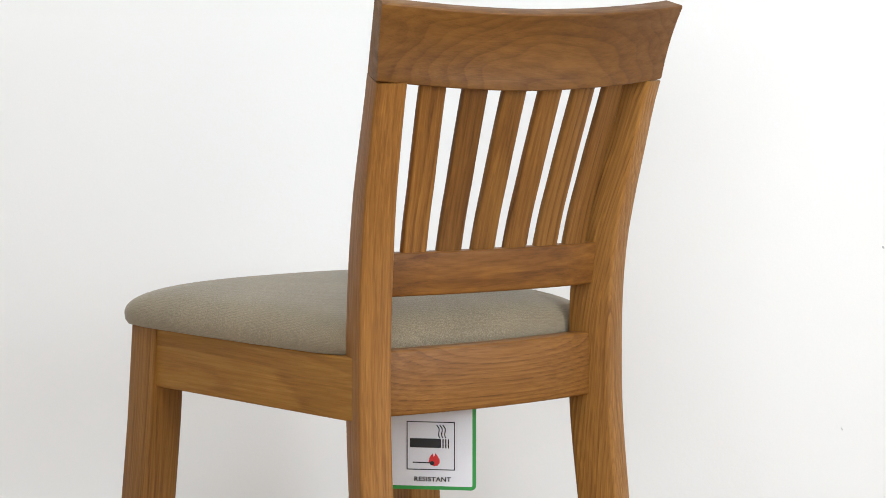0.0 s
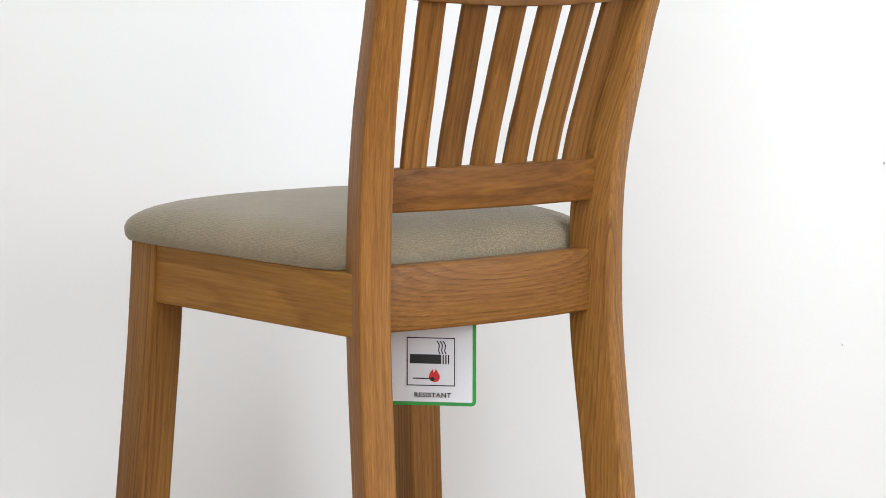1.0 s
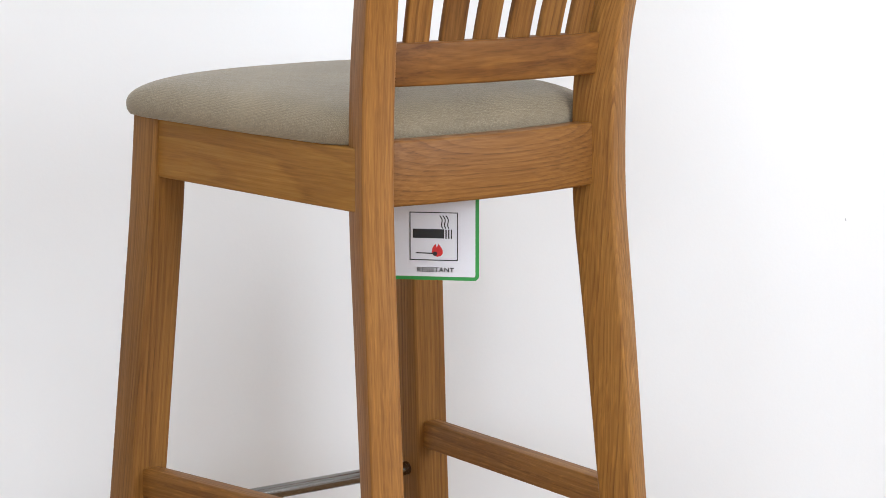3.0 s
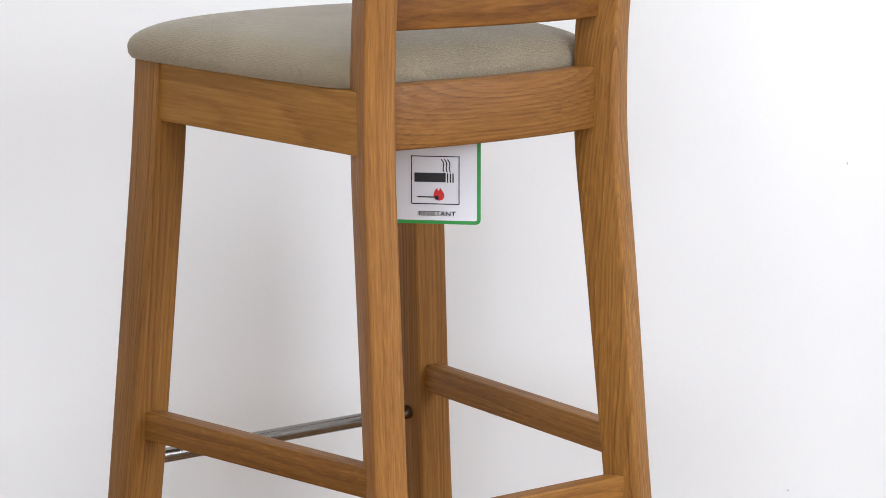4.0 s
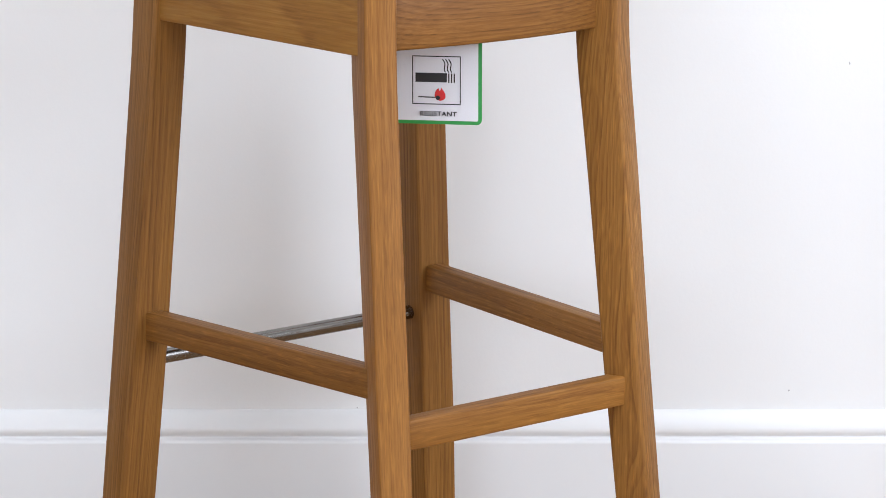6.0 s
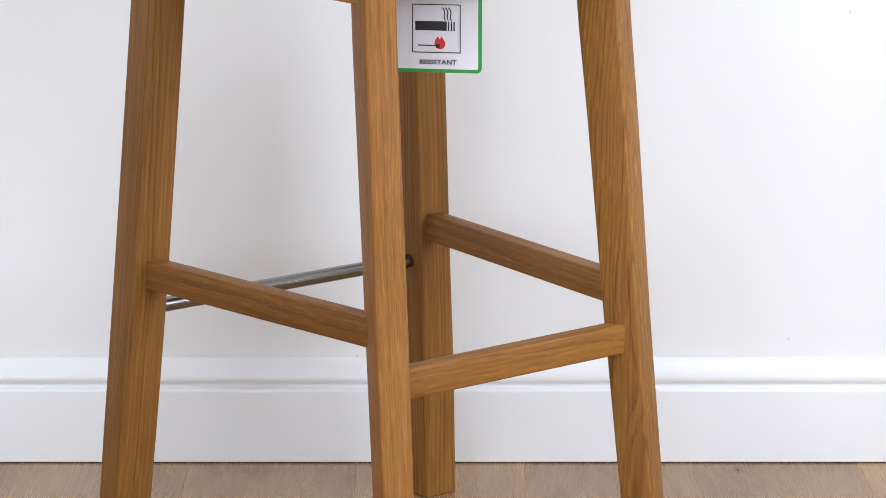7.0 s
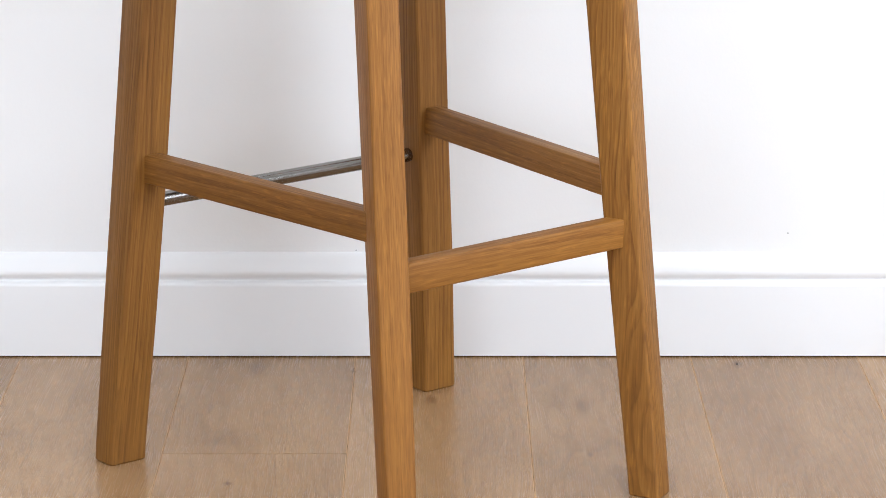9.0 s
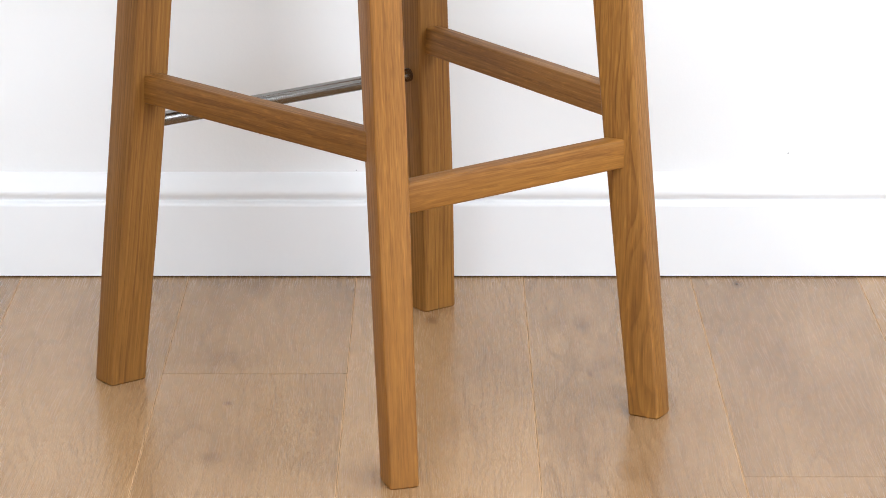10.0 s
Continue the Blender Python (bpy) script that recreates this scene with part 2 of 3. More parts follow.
def weave(axis, scale, distortion):
    w = nt.nodes.new("ShaderNodeTexWave")
    w.bands_direction = axis
    w.inputs["Scale"].default_value, w.inputs["Distortion"].default_value = scale, distortion
    w.inputs["Detail"].default_value, w.inputs["Detail Scale"].default_value = 2.0, 3.0
    nt.links.new(tex.outputs["Object"], w.inputs["Vector"])
    return w


warp_, weft = weave('X', 210, 1.5), weave('Y', 210, 1.5)
third = weave('Z', 230, 1.5)
thread = math_node(nt, 'MAXIMUM', math_node(nt, 'MULTIPLY', warp_.outputs["Fac"], weft.outputs["Fac"]), math_node(nt, 'MULTIPLY', third.outputs["Fac"], math_node(nt, 'MAXIMUM', warp_.outputs["Fac"], weft.outputs["Fac"])))
slub = node(nt, "ShaderNodeTexNoise", Scale=900.0, Detail=2.0, Roughness=0.6)
blot = node(nt, "ShaderNodeTexNoise", Scale=14.0, Detail=3.0)
for x in (slub, blot):
    nt.links.new(tex.outputs["Object"], x.inputs["Vector"])
c = ramp(nt, slub.outputs["Fac"], [(0.26, (0.165, 0.129, 0.078)), (0.5, (0.240, 0.191, 0.120)), (0.76, (0.385, 0.316, 0.214))])
c2 = mix(nt, 'MULTIPLY', 0.28, c.outputs["Color"], ramp(nt, thread, [(0.05, (0.62, 0.60, 0.57)), (0.75, (1.16, 1.16, 1.16))]).outputs["Color"])
c3 = mix(nt, 'MULTIPLY', 1.0, c2, ramp(nt, blot.outputs["Fac"], [(0.3, (0.9, 0.9, 0.9)), (0.7, (1.08, 1.08, 1.08))]).outputs["Color"])
nt.links.new(c3, bsdf.inputs["Base Color"])
bsdf.inputs["Roughness"].default_value = 0.85
bsdf.inputs["Sheen Weight"].default_value = 0.25
bump(nt, bsdf, math_node(nt, 'ADD', thread, slub.outputs["Fac"]), 0.28, 0.001)

steel, nt, bsdf = material("brushed_steel")
n = node(nt, "ShaderNodeTexNoise", Scale=300.0)
nt.links.new(ramp(nt, n.outputs["Fac"], [(0.3, (0.16,) * 3), (0.7, (0.28,) * 3)]).outputs["Color"], bsdf.inputs["Roughness"])
bsdf.inputs["Base Color"].default_value = (0.26, 0.245, 0.23, 1)
bsdf.inputs["Metallic"].default_value = 1.0


def plain(name, colour, rough=0.5):
    mat, nt, bsdf = material(name)
    n = node(nt, "ShaderNodeTexNoise", Scale=90.0, Detail=3.0)
    nt.links.new(ramp(nt, n.outputs["Fac"], [(0.3, tuple(v * 0.95 for v in colour)), (0.7, colour)]).outputs["Color"], bsdf.inputs["Base Color"])
    bsdf.inputs["Roughness"].default_value = rough
    return mat


card_white = plain("white_card", (0.74, 0.74, 0.78), 0.4)
card_green = plain("green_print", (0.022, 0.28, 0.05), 0.4)
ink = plain("black_ink", (0.012, 0.012, 0.014), 0.45)
red_ink = plain("red_ink", (0.62, 0.02, 0.02), 0.45)
scuff = plain("grey_scuff", (0.48, 0.48, 0.47), 0.8)


# ---- building helpers ----
def part(name, bm, mat, parent=None, label="", smooth=True, grain=None):
    me = bpy.data.meshes.new(name)
    bmesh.ops.recalc_face_normals(bm, faces=bm.faces)
    bm.to_mesh(me)
    bm.free()
    if smooth:
        me.shade_smooth()
        me.set_sharp_from_angle(angle=radians(32))
    me.materials.append(mat)
    if grain:
        data = me.attributes.new("grain", 'FLOAT_VECTOR', 'POINT')
        data.data.foreach_set("vector", [c for g in grain for c in g])
    ob = new(name, me)
    if parent:
        ob.parent = parent
    return tagged(ob, label)


def box(x0, x1, y0, y1, z0, z1, bevel=0.0, segments=2):
    bm = bmesh.new()
    bmesh.ops.create_cube(bm, size=1)
    for v in bm.verts:
        v.co = Vector(((x0 + x1) / 2 + v.co.x * (x1 - x0), (y0 + y1) / 2 + v.co.y * (y1 - y0), (z0 + z1) / 2 + v.co.z * (z1 - z0)))
    if bevel:
        bmesh.ops.bevel(bm, geom=bm.edges[:], offset=bevel, segments=segments, profile=0.5, affect='EDGES')
    return bm


def rounded(a, b, r, n=3):
    """A rectangle 2a by 2b with rounded corners, as (p, q) pairs."""
    out = []
    for k, (sx, sy) in enumerate(((1, 1), (-1, 1), (-1, -1), (1, -1))):
        for i in range(n + 1):
            w = radians(90 * k + 90 * i / n)
            out.append((sx * (a - r) + r * math.cos(w), sy * (b - r) + r * math.sin(w)))
    return out


def loft(rings):
    """A closed skin over rings of points, with end caps."""
    bm = bmesh.new()
    rows = [[bm.verts.new(p) for p in ring] for ring in rings]
    count = len(rows[0])
    for lower, upper in zip(rows, rows[1:]):
        for i in range(count):
            j = (i + 1) % count
            bm.faces.new((lower[i], lower[j], upper[j], upper[i]))
    bm.faces.new(rows[0][::-1])
    bm.faces.new(rows[-1])
    return bm


def table(rows, z):
    return [float(np.interp(z, [r[0] for r in rows], [r[k] for r in rows])) for k in range(1, len(rows[0]))]


def smooth_table(rows, z, width=0.03):
    picks = [table(rows, z + d * width) for d in (-1, -0.5, 0, 0.5, 1)]
    return [sum(p[k] for p in picks) / 5 for k in range(len(picks[0]))]


# ---- structure ----
T = 0.12
bm = box(X0 - T, X1 + T, WALL_Y, WALL_Y + T, -0.05, Z1)
tagged(part("wall_north", bm, wall_paint, smooth=False), "matt white painted plaster wall behind the stool", "wall", kind="structure")
tagged(part("wall_west", box(X0 - T, X0, Y0 - T, WALL_Y, -0.05, Z1), unseen_wall_paint, smooth=False), "plain warm grey painted plaster wall", "wall", kind="structure")


def wall_with_opening(name, axis, at, a0, a1, b0, b1, z0, z1):
    """A wall across x (axis 0) or y (axis 1) at a place, from a0 to a1, with an opening b0..b1, z0..z1."""
    bm = bmesh.new()
    for p0, p1, q0, q1 in ((a0, b0, -0.05, Z1), (b1, a1, -0.05, Z1), (b0, b1, -0.05, z0), (b0, b1, z1, Z1)):
        bx = box(*((p0, p1, at, at + T) if axis == 0 else (at, at + T, p0, p1)), q0, q1)
        me = bpy.data.meshes.new("piece")
        bx.to_mesh(me)
        bx.free()
        bm.from_mesh(me)
        bpy.data.meshes.remove(me)
    bmesh.ops.remove_doubles(bm, verts=bm.verts, dist=0.0001)
    return tagged(part(name, bm, unseen_wall_paint, smooth=False), "warm grey painted plaster wall with a window opening", "wall", kind="structure")


wall_with_opening("wall_east", 1, X1, Y0 - T, WALL_Y, *EAST_WIN)
wall_with_opening("wall_south", 0, Y0 - T, X0, X1, *SOUTH_WIN)
bm = bmesh.new()
cx0, cx1, cy0, cy1 = X0 - T, X1 + T, Y0 - T, WALL_Y + T
wx0, wx1, wy0, wy1 = ADDED_ROOF_WIN
for x0, x1, y0, y1 in ((cx0, wx0, cy0, cy1), (wx1, cx1, cy0, cy1), (wx0, wx1, cy0, wy0), (wx0, wx1, wy1, cy1)):
    piece = box(x0, x1, y0, y1, Z1, Z1 + 0.12)
    me = bpy.data.meshes.new("piece")
    piece.to_mesh(me)
    piece.free()
    bm.from_mesh(me)
    bpy.data.meshes.remove(me)
tagged(part("ceiling", bm, ceiling_paint, smooth=False), "plain white painted ceiling with an added, unseen roof window opening", "ceiling", kind="structure")


def window(name, axis, at, b0, b1, z0, z1):
    """A white casement frame with a mullion in an opening."""
    root = tagged(new(name), "white painted casement window frame in the wall", "window", kind="structure")
    f = 0.05
    bars = [(b0, b1, z0, z0 + f), (b0, b1, z1 - f, z1), (b0, b0 + f, z0 + f, z1 - f), (b1 - f, b1, z0 + f, z1 - f), ((b0 + b1 - f) / 2, (b0 + b1 + f) / 2, z0 + f, z1 - f)]
    for p0, p1, q0, q1 in bars:
        args = (p0, p1, at + 0.05, at + 0.10) if axis == 0 else (at + 0.05, at + 0.10, p0, p1)
        part("window_frame", box(*args, q0, q1, 0.004), gloss_paint, root)
    return root


window("window_1", 1, X1, *EAST_WIN)
window("window_2", 0, Y0 - T, *SOUTH_WIN)

# skirting board with a moulded top edge, run along the north wall
profile = [(0.0, 0.0), (0.0175, 0.0), (0.0175, 0.0858), (0.0172, 0.0875), (0.0163, 0.0889), (0.0148, 0.0899), (0.0128, 0.0905), (0.0106, 0.0910), (0.0097, 0.0920), (0.0098, 0.0938),
           (0.0116, 0.0957), (0.0133, 0.0980), (0.0139, 0.1010), (0.0131, 0.1044), (0.0113, 0.1086), (0.0094, 0.1126), (0.0073, 0.1162), (0.0054, 0.1192), (0.0034, 0.1216), (0.0014, 0.1232), (0.0, 0.1238)]
bm = loft([[Vector((x, WALL_Y - d, max(z, 0.0013) + 0.0005)) for d, z in profile] for x in np.linspace(X0, X1, 9)])
tagged(part("baseboard", bm, gloss_paint), "white painted skirting board with a moulded top edge", "skirting board", kind="structure")

# ---- the bar stool ----
STOOL, TURN = (-0.046, 3.048, 0.0), 38.6
stool = tagged(new("bar_stool"), "oiled oak bar stool with slatted back and grey-beige fabric seat", "bar stool")
stool.matrix_world = pose(*STOOL, 0, 0, TURN)

# height: half spread, depth, half width, half thickness
BACK = [(0.0, 0.1635, -0.2140, 0.0148, 0.0170), (0.15, 0.1580, -0.1960, 0.0156, 0.0184), (0.30, 0.1525, -0.1791, 0.0162, 0.0195), (0.60, 0.1446, -0.1505, 0.0160, 0.0228),
        (0.64, 0.1441, -0.1485, 0.0160, 0.0230), (0.70, 0.1439, -0.1484, 0.0160, 0.0230), (0.75, 0.1438, -0.1498, 0.0160, 0.0228), (0.80, 0.1447, -0.1545, 0.0160, 0.0220),
        (0.85, 0.1483, -0.1642, 0.0157, 0.0210), (0.90, 0.1524, -0.1780, 0.0154, 0.0190), (0.95, 0.1566, -0.1925, 0.0150, 0.0168), (1.03, 0.1635, -0.2160, 0.0146, 0.0170)]
LEG_TURN = {-1: -20.0, 1: 23.0}
FRONT = [(0.0, 0.2115, 0.2120, 0.0220, 0.0163), (0.15, 0.2000, 0.2035, 0.0216, 0.0195), (0.30, 0.1877, 0.1970, 0.0212, 0.0210), (0.60, 0.1678, 0.1825, 0.0200, 0.0214), (0.71, 0.1640, 0.1770, 0.0196, 0.0214)]
# how each leg strays from the even shape; height: sideways, in depth
STRAY = {("back_leg", -1): [(0.0, -0.0044, -0.0029), (0.15, -0.0020, -0.0014), (0.3, 0.0, 0.0)],
         ("back_leg", 1): [(0.0, -0.0065, -0.0034), (0.15, -0.0030, -0.0016), (0.3, 0.0, 0.0), (0.5, 0.0, 0.0), (0.66, -0.0028, 0.0), (0.75, -0.0026, 0.0), (0.80, 0.0, 0.0), (0.87, 0.0016, 0.0), (0.95, 0.0, 0.0)],
         ("front_leg", -1): [(0.0, 0.0031, 0.0039), (0.15, 0.0012, 0.0015), (0.3, 0.0, 0.0)],
         ("front_leg", 1): [(0.0, 0.0, 0.0), (0.3, 0.0, 0.0)]}


def sag(z):
    return float(np.interp(z, [0.64, 0.78, 0.95, 1.03], [0.006, 0.010, 0.025, 0.027]))


def back_line(u, z):
    """Where the middle of the curved back lies at this place and height."""
    w, v, _, _ = smooth_table(BACK, z)
    return v - sag(z) * (1 - (u / w) ** 2)


def leg(name, rows, side, z1, turn, steps):
    rings, grain = [], []
    for z in [0.0, 0.0015] + list(np.linspace(0.02, z1, steps)):
        u, v, a, b = smooth_table(rows, z, 0.016)
        du, dv = smooth_table(STRAY[name, side], z, 0.03)
        u, v = side * u + du, v + dv
        c, s = math.cos(radians(turn)), math.sin(radians(turn))
        k = 0.93 if z == 0.0 else 1.0
        cut = 0.28 * max(0.0, (z - z1 + 0.03) / 0.03) if turn else 0.0     # the back legs' tops are cut to the crest's lean
        rings.append([Vector((u + c * p * k - s * q * k, v + s * p * k + c * q * k, z + q * cut)) for p, q in rounded(a, b, 0.0032, 3)])
        grain += [(p, q + (0.11 * (z - 0.5) if turn > 0 else 0.0), z) for p, q in rounded(a, b, 0.0032, 3)]
    return part(name, loft(rings), oak_figured_leg if turn > 0 else oak_soft_leg if turn < 0 else oak_up, stool, grain=grain)


for side in (-1, 1):
    leg("back_leg", BACK, side, 0.9582 - 0.0022 * side, LEG_TURN[side], 44)
for side in (-1, 1):
    leg("front_leg", FRONT, side, 0.7000, 0.0, 22)


def curved_rail(name, u0, u1, z0, z1, thick, shape, mat, r=0.003, steps=24, rise=0.0):
    """A bowed rail across the back. shape(u, z) gives its middle; rise: how far it is out of level."""
    rings = []
    for u in np.linspace(u0, u1, steps):
        ring = []
        for p, q in rounded(thick / 2, (z1 - z0) / 2, r):
            z = (z0 + z1) / 2 + q + rise * u
            ring.append(Vector((u, shape(u, z) + p, z)))
        rings.append(ring)
    return part(name, loft(rings), mat, stool)


curved_rail("rear_seat_rail", -0.132, 0.132, 0.6385, 0.7012, 0.022, lambda u, z: -0.1415 - 0.0145 * (1 - (u / 0.14) ** 2), oak_across)
curved_rail("lower_back_rail", -0.134, 0.134, 0.7510, 0.7930, 0.020, lambda u, z: back_line(u, z) + 0.005 * (u / 0.134) ** 2, oak_streaked_shaded, rise=-0.012)

# crest rail, leaning back and bowed, with its ends cut square to the bow
crest_section = []
rings = []
LEAN, CREST_H, CREST_T = radians(16.0), 0.0755, 0.0255
for a, b in zip(rounded(CREST_T / 2, CREST_H / 2, 0.0025), rounded(CREST_T / 2, CREST_H / 2, 0.0025)[1:] + rounded(CREST_T / 2, CREST_H / 2, 0.0025)[:1]):
    crest_section += [tuple(np.array(a) + (np.array(b) - np.array(a)) * i / 10) for i in range(10 if abs(a[1] - b[1]) > 0.05 else 1)]
for k in np.linspace(-1, 1, 33):
    bow = 0.026 * (1 - k * k)
    side_turn = 0.30 * k                                  # the section turns with the bow
    ring = []
    for p, q in crest_section:
        h = q + CREST_H / 2
        p -= (p + CREST_T / 2) * 0.20 * h / CREST_H       # thinner towards the top
        if p < 0:
            p += 0.0060 * 4 * (h / CREST_H) * (1 - h / CREST_H) * (1 - 0.6 * k * k)   # hollowed back
        out = math.cos(LEAN) * p - math.sin(LEAN) * h - bow * math.cos(LEAN)
        up = math.sin(LEAN) * p + math.cos(LEAN) * h - bow * math.sin(LEAN)
        u = -0.002 + k * (0.1722 + 0.0095 * h / CREST_H) - side_turn * p
        ring.append(Vector((u, -0.1950 + out, 0.9562 + up + 0.005 * max(0.0, -k) ** 1.5)))
    rings.append(ring)
part("crest_rail", loft(rings), oak_crest_shaded, stool, "bowed oak crest rail with swirling grain")


def slat(f):
    """One bowed slat; f: its place between the legs, -1 to 1."""
    rings, grain = [], []
    half = 0.0134 + 0.0020 * max(0.0, f)                  # not all sawn to one width
    for z in np.linspace(0.785, 0.960, 16):
        w = smooth_table(BACK, z)[0]
        u = f * w * float(np.interp(z, [0.785, 0.94], [0.965, 1.0])) + half - 0.0134 + float(np.interp(z, [0.79, 0.86, 0.95], [0.0, 0.0018, 0.0]))
        slope = 2 * sag(z) * f / w
        v = back_line(u, z)
        c, s = 1 / math.hypot(1, slope), slope / math.hypot(1, slope)
        rings.append([Vector((u + c * p - s * q, v + s * p + c * q, z)) for p, q in rounded(half, 0.0042, 0.0024, 3)])
        grain += [(p + 0.045 * f * 7, q, z) for p, q in rounded(half, 0.0042, 0.0024, 3)]
    return part("slat", loft(rings), oak_striped_shaded if f == 3 / 7 else oak_slat_shaded, stool, grain=grain)


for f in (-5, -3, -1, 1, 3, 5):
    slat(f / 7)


def straight_rail(name, a, b, thick, z0, z1, z0b, z1b, mat, r=0.0021):
    """A rail from plan point a to b; its heights at both ends."""
    a, b = Vector((*a, 0)), Vector((*b, 0))
    side = (b - a).normalized().cross(Vector((0, 0, 1)))
    rings, grain = [], []
    for k in np.linspace(0, 1, 5):
        lo, hi = z0 + (z0b - z0) * k, z1 + (z1b - z1) * k
        rings.append([a.lerp(b, k) + side * p + Vector((0, 0, (lo + hi) / 2 + q)) for p, q in rounded(thick / 2, (hi - lo) / 2, r)])
        grain += [(p, (b - a).length * k, q) if mat != oak_across else tuple(v) for (p, q), v in zip(rounded(thick / 2, (hi - lo) / 2, r), rings[-1])]
    return part(name, loft(rings), mat, stool, grain=grain)


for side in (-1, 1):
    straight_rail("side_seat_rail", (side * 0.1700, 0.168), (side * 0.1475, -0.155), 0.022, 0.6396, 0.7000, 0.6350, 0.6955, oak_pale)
straight_rail("front_seat_rail", (-0.150, 0.180), (0.150, 0.180), 0.022, 0.6390, 0.7000, 0.6390, 0.7000, oak_across)
for side, drop in ((-1, 0.0), (1, 0.0035)):
    straight_rail("side_stretcher", (side * 0.1850, 0.185), (side * 0.1530, -0.165), 0.0205, 0.3065, 0.3365, 0.3080 - drop, 0.3380 - drop * 0.6, oak_deep)
straight_rail("rear_stretcher", (-0.1450, -0.1810), (0.1450, -0.1810), 0.020, 0.2585, 0.2885, 0.2585, 0.2885, oak_clear)

# steel footrest tube between the front legs
bm = bmesh.new()
bmesh.ops.create_cone(bm, cap_ends=True, segments=24, radius1=0.0077, radius2=0.0077, depth=0.345)
bmesh.ops.transform(bm, matrix=pose(0, 0.198, 0.2804, 0, 90, 0), verts=bm.verts)
bar = part("footrest_bar", bm, steel, stool, "brushed steel tube footrest")
# upholstered seat pad: wider at the front, domed, with a soft rolled edge
bm = bmesh.new()
N = 44
PAD_Z, PAD_EDGE, PAD_DOME = 0.6965, 0.032, 0.0158
grid = []


def pad_plan(s, t):
    """Plan place of the pad for s, t in -1..1, with rounded corners."""
    m = max(abs(s), abs(t))
    if m > 0:
        n = (abs(s) ** 14 + abs(t) ** 14) ** (1 / 14)
        s, t = s * m / n, t * m / n
    v = 0.0425 + 0.1705 * t
    half = 0.1800 + 0.0175 * t + 0.004 * (1 - t * t)
    return s * half, v + 0.006 * t * (1 - s * s)


def ease(x):
    return math.copysign(math.sin(abs(x) * math.pi / 2) ** 0.85, x)


for i in range(N + 1):
    row = []
    for j in range(N + 1):
        s, t = ease(2 * i / N - 1), ease(2 * j / N - 1)
        m = max(abs(s), abs(t))
        u, v = pad_plan(s, t)
        dome = (1 - abs(s) ** (3.4 if s < 0 else 2.5)) * (1 - abs(t) ** 4.0)
        edge = (1 - m ** 14) ** 0.5
        row.append(bm.verts.new((u, v, PAD_Z + 0.012 + (PAD_EDGE - 0.012) * edge + PAD_DOME * dome ** 0.8)))
    grid.append(row)
for i in range(N):
    for j in range(N):
        bm.faces.new((grid[i][j], grid[i + 1][j], grid[i + 1][j + 1], grid[i][j + 1]))
rim = [grid[i][0] for i in range(N)] + [grid[N][j] for j in range(N)] + [grid[i][N] for i in range(N, 0, -1)] + [grid[0][j] for j in range(N, 0, -1)]
middle = Vector((0, 0.040, 0))
last = rim
for shrink, z in ((0.997, 0.006), (0.985, 0.0015), (0.96, 0.0)):
    ring = [bm.verts.new(middle + Vector(((v.co.x) * shrink, (v.co.y - middle.y) * shrink, PAD_Z + z))) for v in rim]
    for i in range(len(rim)):
        j = (i + 1) % len(rim)
        bm.faces.new((last[i], last[j], ring[j], ring[i]))
    last = ring
bm.faces.new(last)
for v in bm.verts:                                         # the seat rises a little to the front
    v.co.z += 0.0037 - 0.0050 * (0.213 - v.co.y) / 0.341
part("seat_pad", bm, fabric, stool, "grey-beige woven fabric seat pad with domed top")

# ---- the fire safety tag ----
TAG_TURN, TAG_W, TAG_H = -9.0, 0.0895, 0.1455
tag = tagged(new("safety_tag"), "white card fire safety tag with green border hanging under the seat", "tag")
tag.matrix_world = pose(-0.0072, 2.950, 0.5524, 0, 0, TAG_TURN)
UNIT = 0.000553                                           # metres in one unit of the print's layout


def outline(points, depth, back):
    """A flat shape in the card's plane; depth: its thickness, back: how far it stands proud of the card's face."""
    bm = bmesh.new()
    f = bm.faces.new([bm.verts.new((x, -back, z)) for x, z in points])
    out = bmesh.ops.extrude_face_region(bm, geom=[f])
    for v in out["geom"]:
        if isinstance(v, bmesh.types.BMVert):
            v.co.y -= depth
    return bm


def card(w0, w1, h0, h1, r):
    cx, cz = (w0 + w1) / 2, (h0 + h1) / 2
    return [(cx + p, cz + q) for p, q in rounded((w1 - w0) / 2, (h1 - h0) / 2, r, 5)]


part("border", outline(card(-TAG_W / 2, TAG_W / 2, 0, TAG_H, 0.005), 0.0008, 0.0), card_green, tag, "green printed border", smooth=False)
card_face = part("card", outline(card(-TAG_W / 2 + 0.0036, TAG_W / 2 - 0.0036, 0.0036, TAG_H - 0.0036, 0.0015), 0.0003, 0.0008), card_white, tag, "white card face", smooth=False)


def lay(x, y):
    """From the print's layout, x to the right and y down, to the card."""
    return ((x - 769.5) * UNIT, (346.0 - y) * UNIT)


def stroke(points, width):
    """A band of a width along points of the layout."""
    pts = [Vector(lay(*p)) for p in points]
    left, right = [], []
    for i, p in enumerate(pts):
        d = (pts[min(i + 1, len(pts) - 1)] - pts[max(i - 1, 0)]).normalized()
        n = Vector((-d.y, d.x)) * width * UNIT / 2
        left.append(p + n)
        right.append(p - n)
    return [tuple(p) for p in left + right[::-1]]


def printed(name, points, mat):
    return part(name, outline(points, 0.0002, 0.0012), mat, card_face, smooth=False)


for a, b in (((727, 225), (812, 225)), ((727, 310), (812, 310))):
    printed("box_line", stroke([(a[0] - 0.8, a[1]), (b[0] + 0.8, b[1])], 1.7), ink)
for x in (727, 812):
    printed("box_line", stroke([(x, 225.9), (x, 309.1)], 1.7), ink)
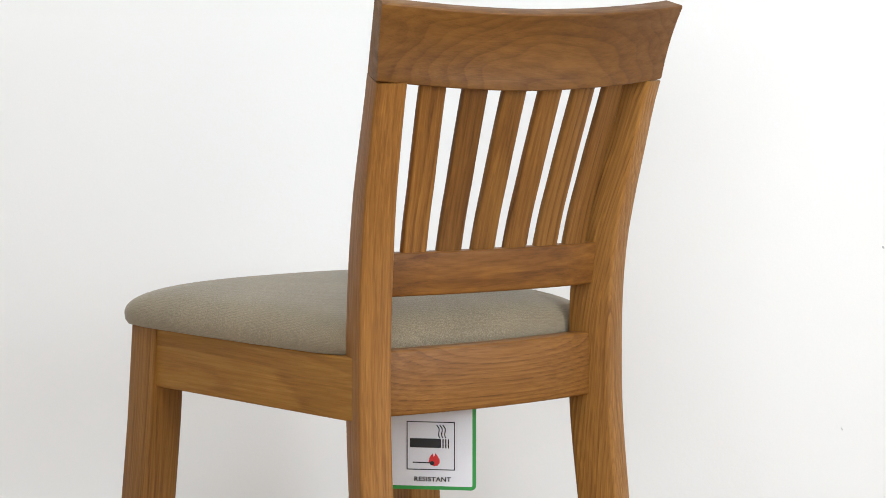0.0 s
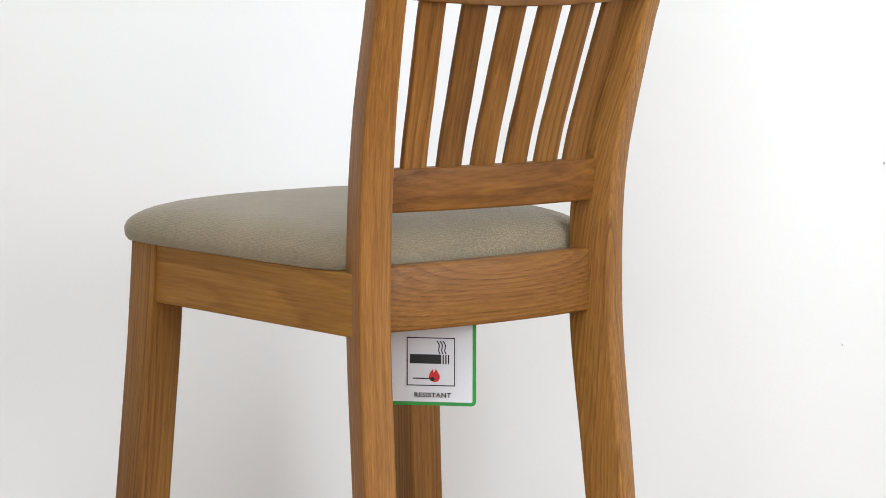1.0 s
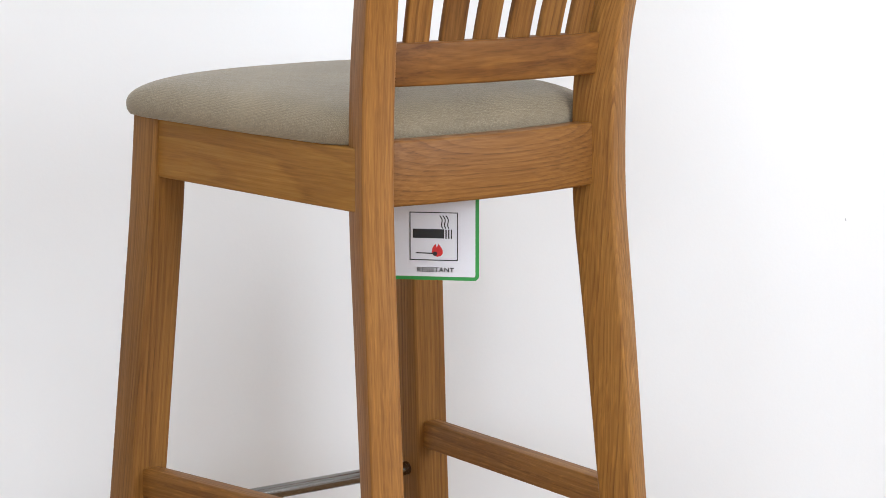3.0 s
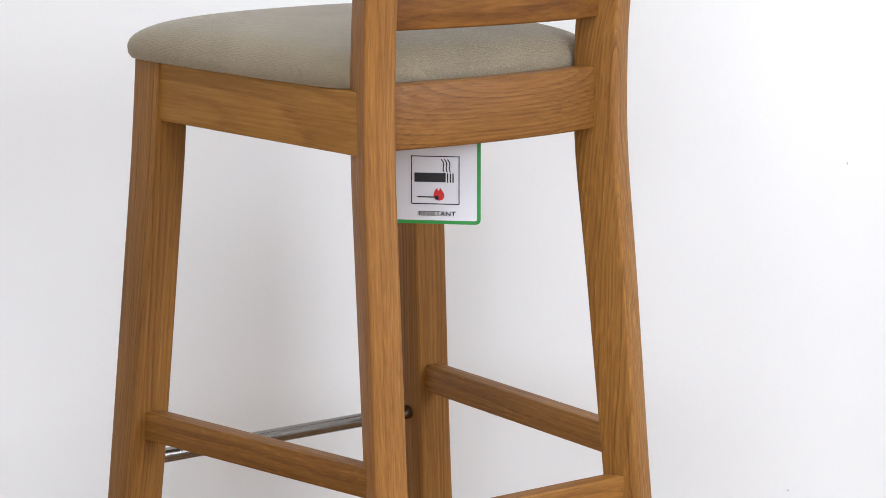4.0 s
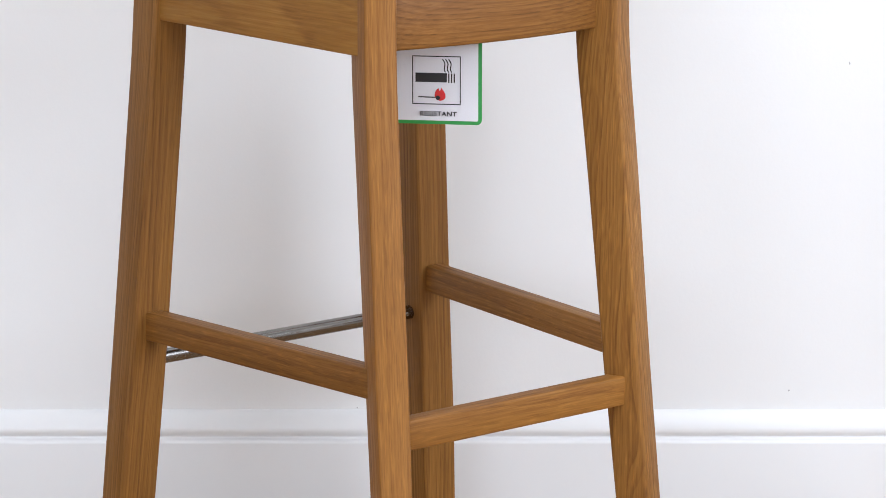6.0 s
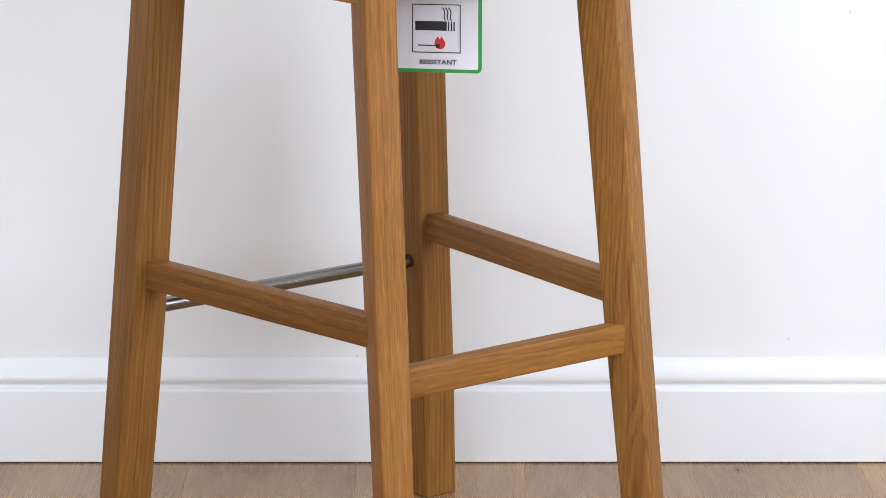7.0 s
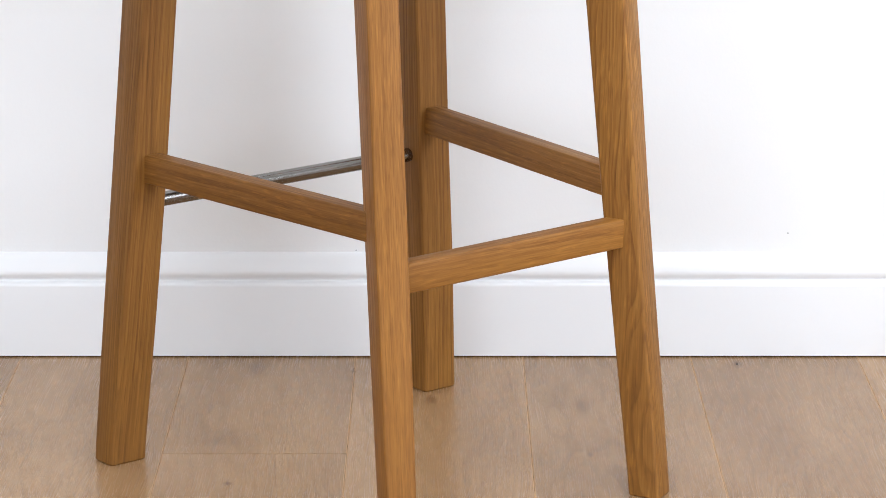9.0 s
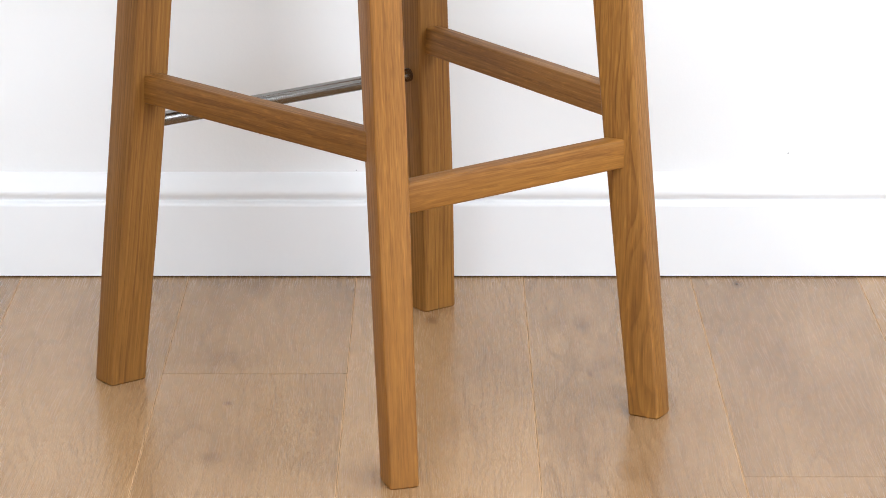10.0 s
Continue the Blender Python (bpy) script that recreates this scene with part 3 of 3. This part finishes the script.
printed("cigarette", [lay(x, y) for x, y in ((732, 271), (788, 271), (788, 254.5), (732, 254.5))], ink)
for x in (791.5, 796.5, 801.2):
    printed("cigarette_tip", stroke([(x, 255), (x, 271.5)], 2.2), ink)
for x in (780, 785.5, 791):
    printed("smoke", stroke([(x + 2.2 * math.sin(i / 11 * 5.6) + i * 0.65, 230 + i * 2.1) for i in range(12)], 1.9), ink)
printed("match", stroke([(737, 297.5), (772, 298.0)], 2.0), ink)
flame = [(766, 296), (767, 289), (770, 284), (773, 281), (774.5, 287), (777, 284), (778, 280.5), (782, 286), (785.5, 292), (785.5, 298), (782, 302.5), (776, 304), (770, 302)]
printed("flame", [lay(x, y) for x, y in flame], red_ink)
part("match_head", outline([(lay(772, 298.5)[0] + 0.0022 * math.cos(w), lay(772, 298.5)[1] + 0.0022 * math.sin(w)) for w in np.linspace(0, 5.9, 14)], 0.0002, 0.0016), ink, card_face, smooth=False)

words = bpy.data.curves.new("word", 'FONT')
words.body, words.size, words.align_x, words.extrude = "RESISTANT", 0.0063, 'CENTER', 0.0001
words.offset, words.space_character = 0.00013, 1.08
holder = new("word_source", words)
me = bpy.data.meshes.new_from_object(holder.evaluated_get(bpy.context.evaluated_depsgraph_get()))
bpy.data.objects.remove(holder)
wide = max(v.co.x for v in me.vertices) - min(v.co.x for v in me.vertices)
k = 66 * UNIT / wide
for v in me.vertices:
    x, y, z = v.co
    v.co = (x * k + lay(772.5, 0)[0], -0.0015 - z, y + lay(0, 331)[1])
me.materials.clear()
me.materials.append(ink)
word = new("lettering", me)
word.parent = card_face
tagged(word, "black printed word RESISTANT")

# ---- marks on the wall ----
def mark(x, z, w, h, turn):
    bm = bmesh.new()
    pts = []
    rnd = random.Random(int(x * 1000) + int(z * 1000))
    for i in range(9):
        a = 2 * math.pi * i / 9
        r = 0.7 + 0.5 * rnd.random()
        pts.append((w * r * math.cos(a), h * r * math.sin(a)))
    c, s = math.cos(turn), math.sin(turn)
    f = bm.faces.new([bm.verts.new((x + c * p - s * q, WALL_Y + 0.001, z + s * p + c * q)) for p, q in pts])
    out = bmesh.ops.extrude_face_region(bm, geom=[f])
    for v in out["geom"]:
        if isinstance(v, bmesh.types.BMVert):
            v.co.y = WALL_Y - 0.0012
    return tagged(part("wall_mark", bm, scuff, smooth=False), "small grey scuff on the white painted wall", "scuff", kind="structure")


for spot in ((0.4654, 0.5346, 0.0007, 0.0018, 0.2), (0.4045, 0.1470, 0.0011, 0.0008, 0.5), (-0.1020, 0.1262, 0.0009, 0.0008, 0.1), (0.5103, 0.7449, 0.0012, 0.0022, 0.4)):
    mark(*spot)

# ---- floor of oak planks ----
floor = tagged(part("floor", box(X0 - T, X1 + T, Y0 - T, WALL_Y + 0.02, -0.06, -0.0095), screed, smooth=False), "limed oak plank floor with fine open joints", "floor", kind="structure")
PLANK_W, SEAM = 0.1973, -0.1028


def plank_mesh(length):
    bm = box(-PLANK_W / 2 + 0.0001, PLANK_W / 2 - 0.0001, -length / 2 + 0.0002, length / 2 - 0.0002, -0.0093, 0.0)
    me = bpy.data.meshes.new("plank")
    top = [f for f in bm.faces if f.normal.z > 0.9]
    out = bmesh.ops.inset_region(bm, faces=top, thickness=0.0014, depth=0.0)
    for v in bm.verts:
        if v.co.z > -0.001 and (abs(v.co.x) > PLANK_W / 2 - 0.0006):
            v.co.z -= 0.0002
    for f in out["faces"]:
        if abs(f.calc_center_median().x) > PLANK_W / 2 - 0.002:
            f.material_index = 1
    bm.to_mesh(me)
    bm.free()
    me.materials.append(plank_oak)
    me.materials.append(plank_edge)
    return me


LENGTH = 1.82
plank_data = plank_mesh(LENGTH)
ends = {0: 3.104, 3: 2.792, 2: 2.05, 1: 2.25, -1: 2.35, -2: 2.2}
first = math.floor((X0 - SEAM) / PLANK_W)
for k in range(first, math.ceil((X1 - SEAM) / PLANK_W)):
    centre = SEAM + (k + 0.5) * PLANK_W
    start = ends.get(k + 1, 2.0 + 1.3 * ((k * 0.618) % 1)) - 3 * LENGTH
    while start < WALL_Y:
        a, b = max(start, Y0), min(start + LENGTH, WALL_Y - 0.004)
        if b - a > 0.02:
            ob = new("plank", plank_data if b - a > LENGTH - 0.001 else plank_mesh(b - a))
            ob.parent = floor
            ob.location = (centre, (a + b) / 2, 0)
        start += LENGTH
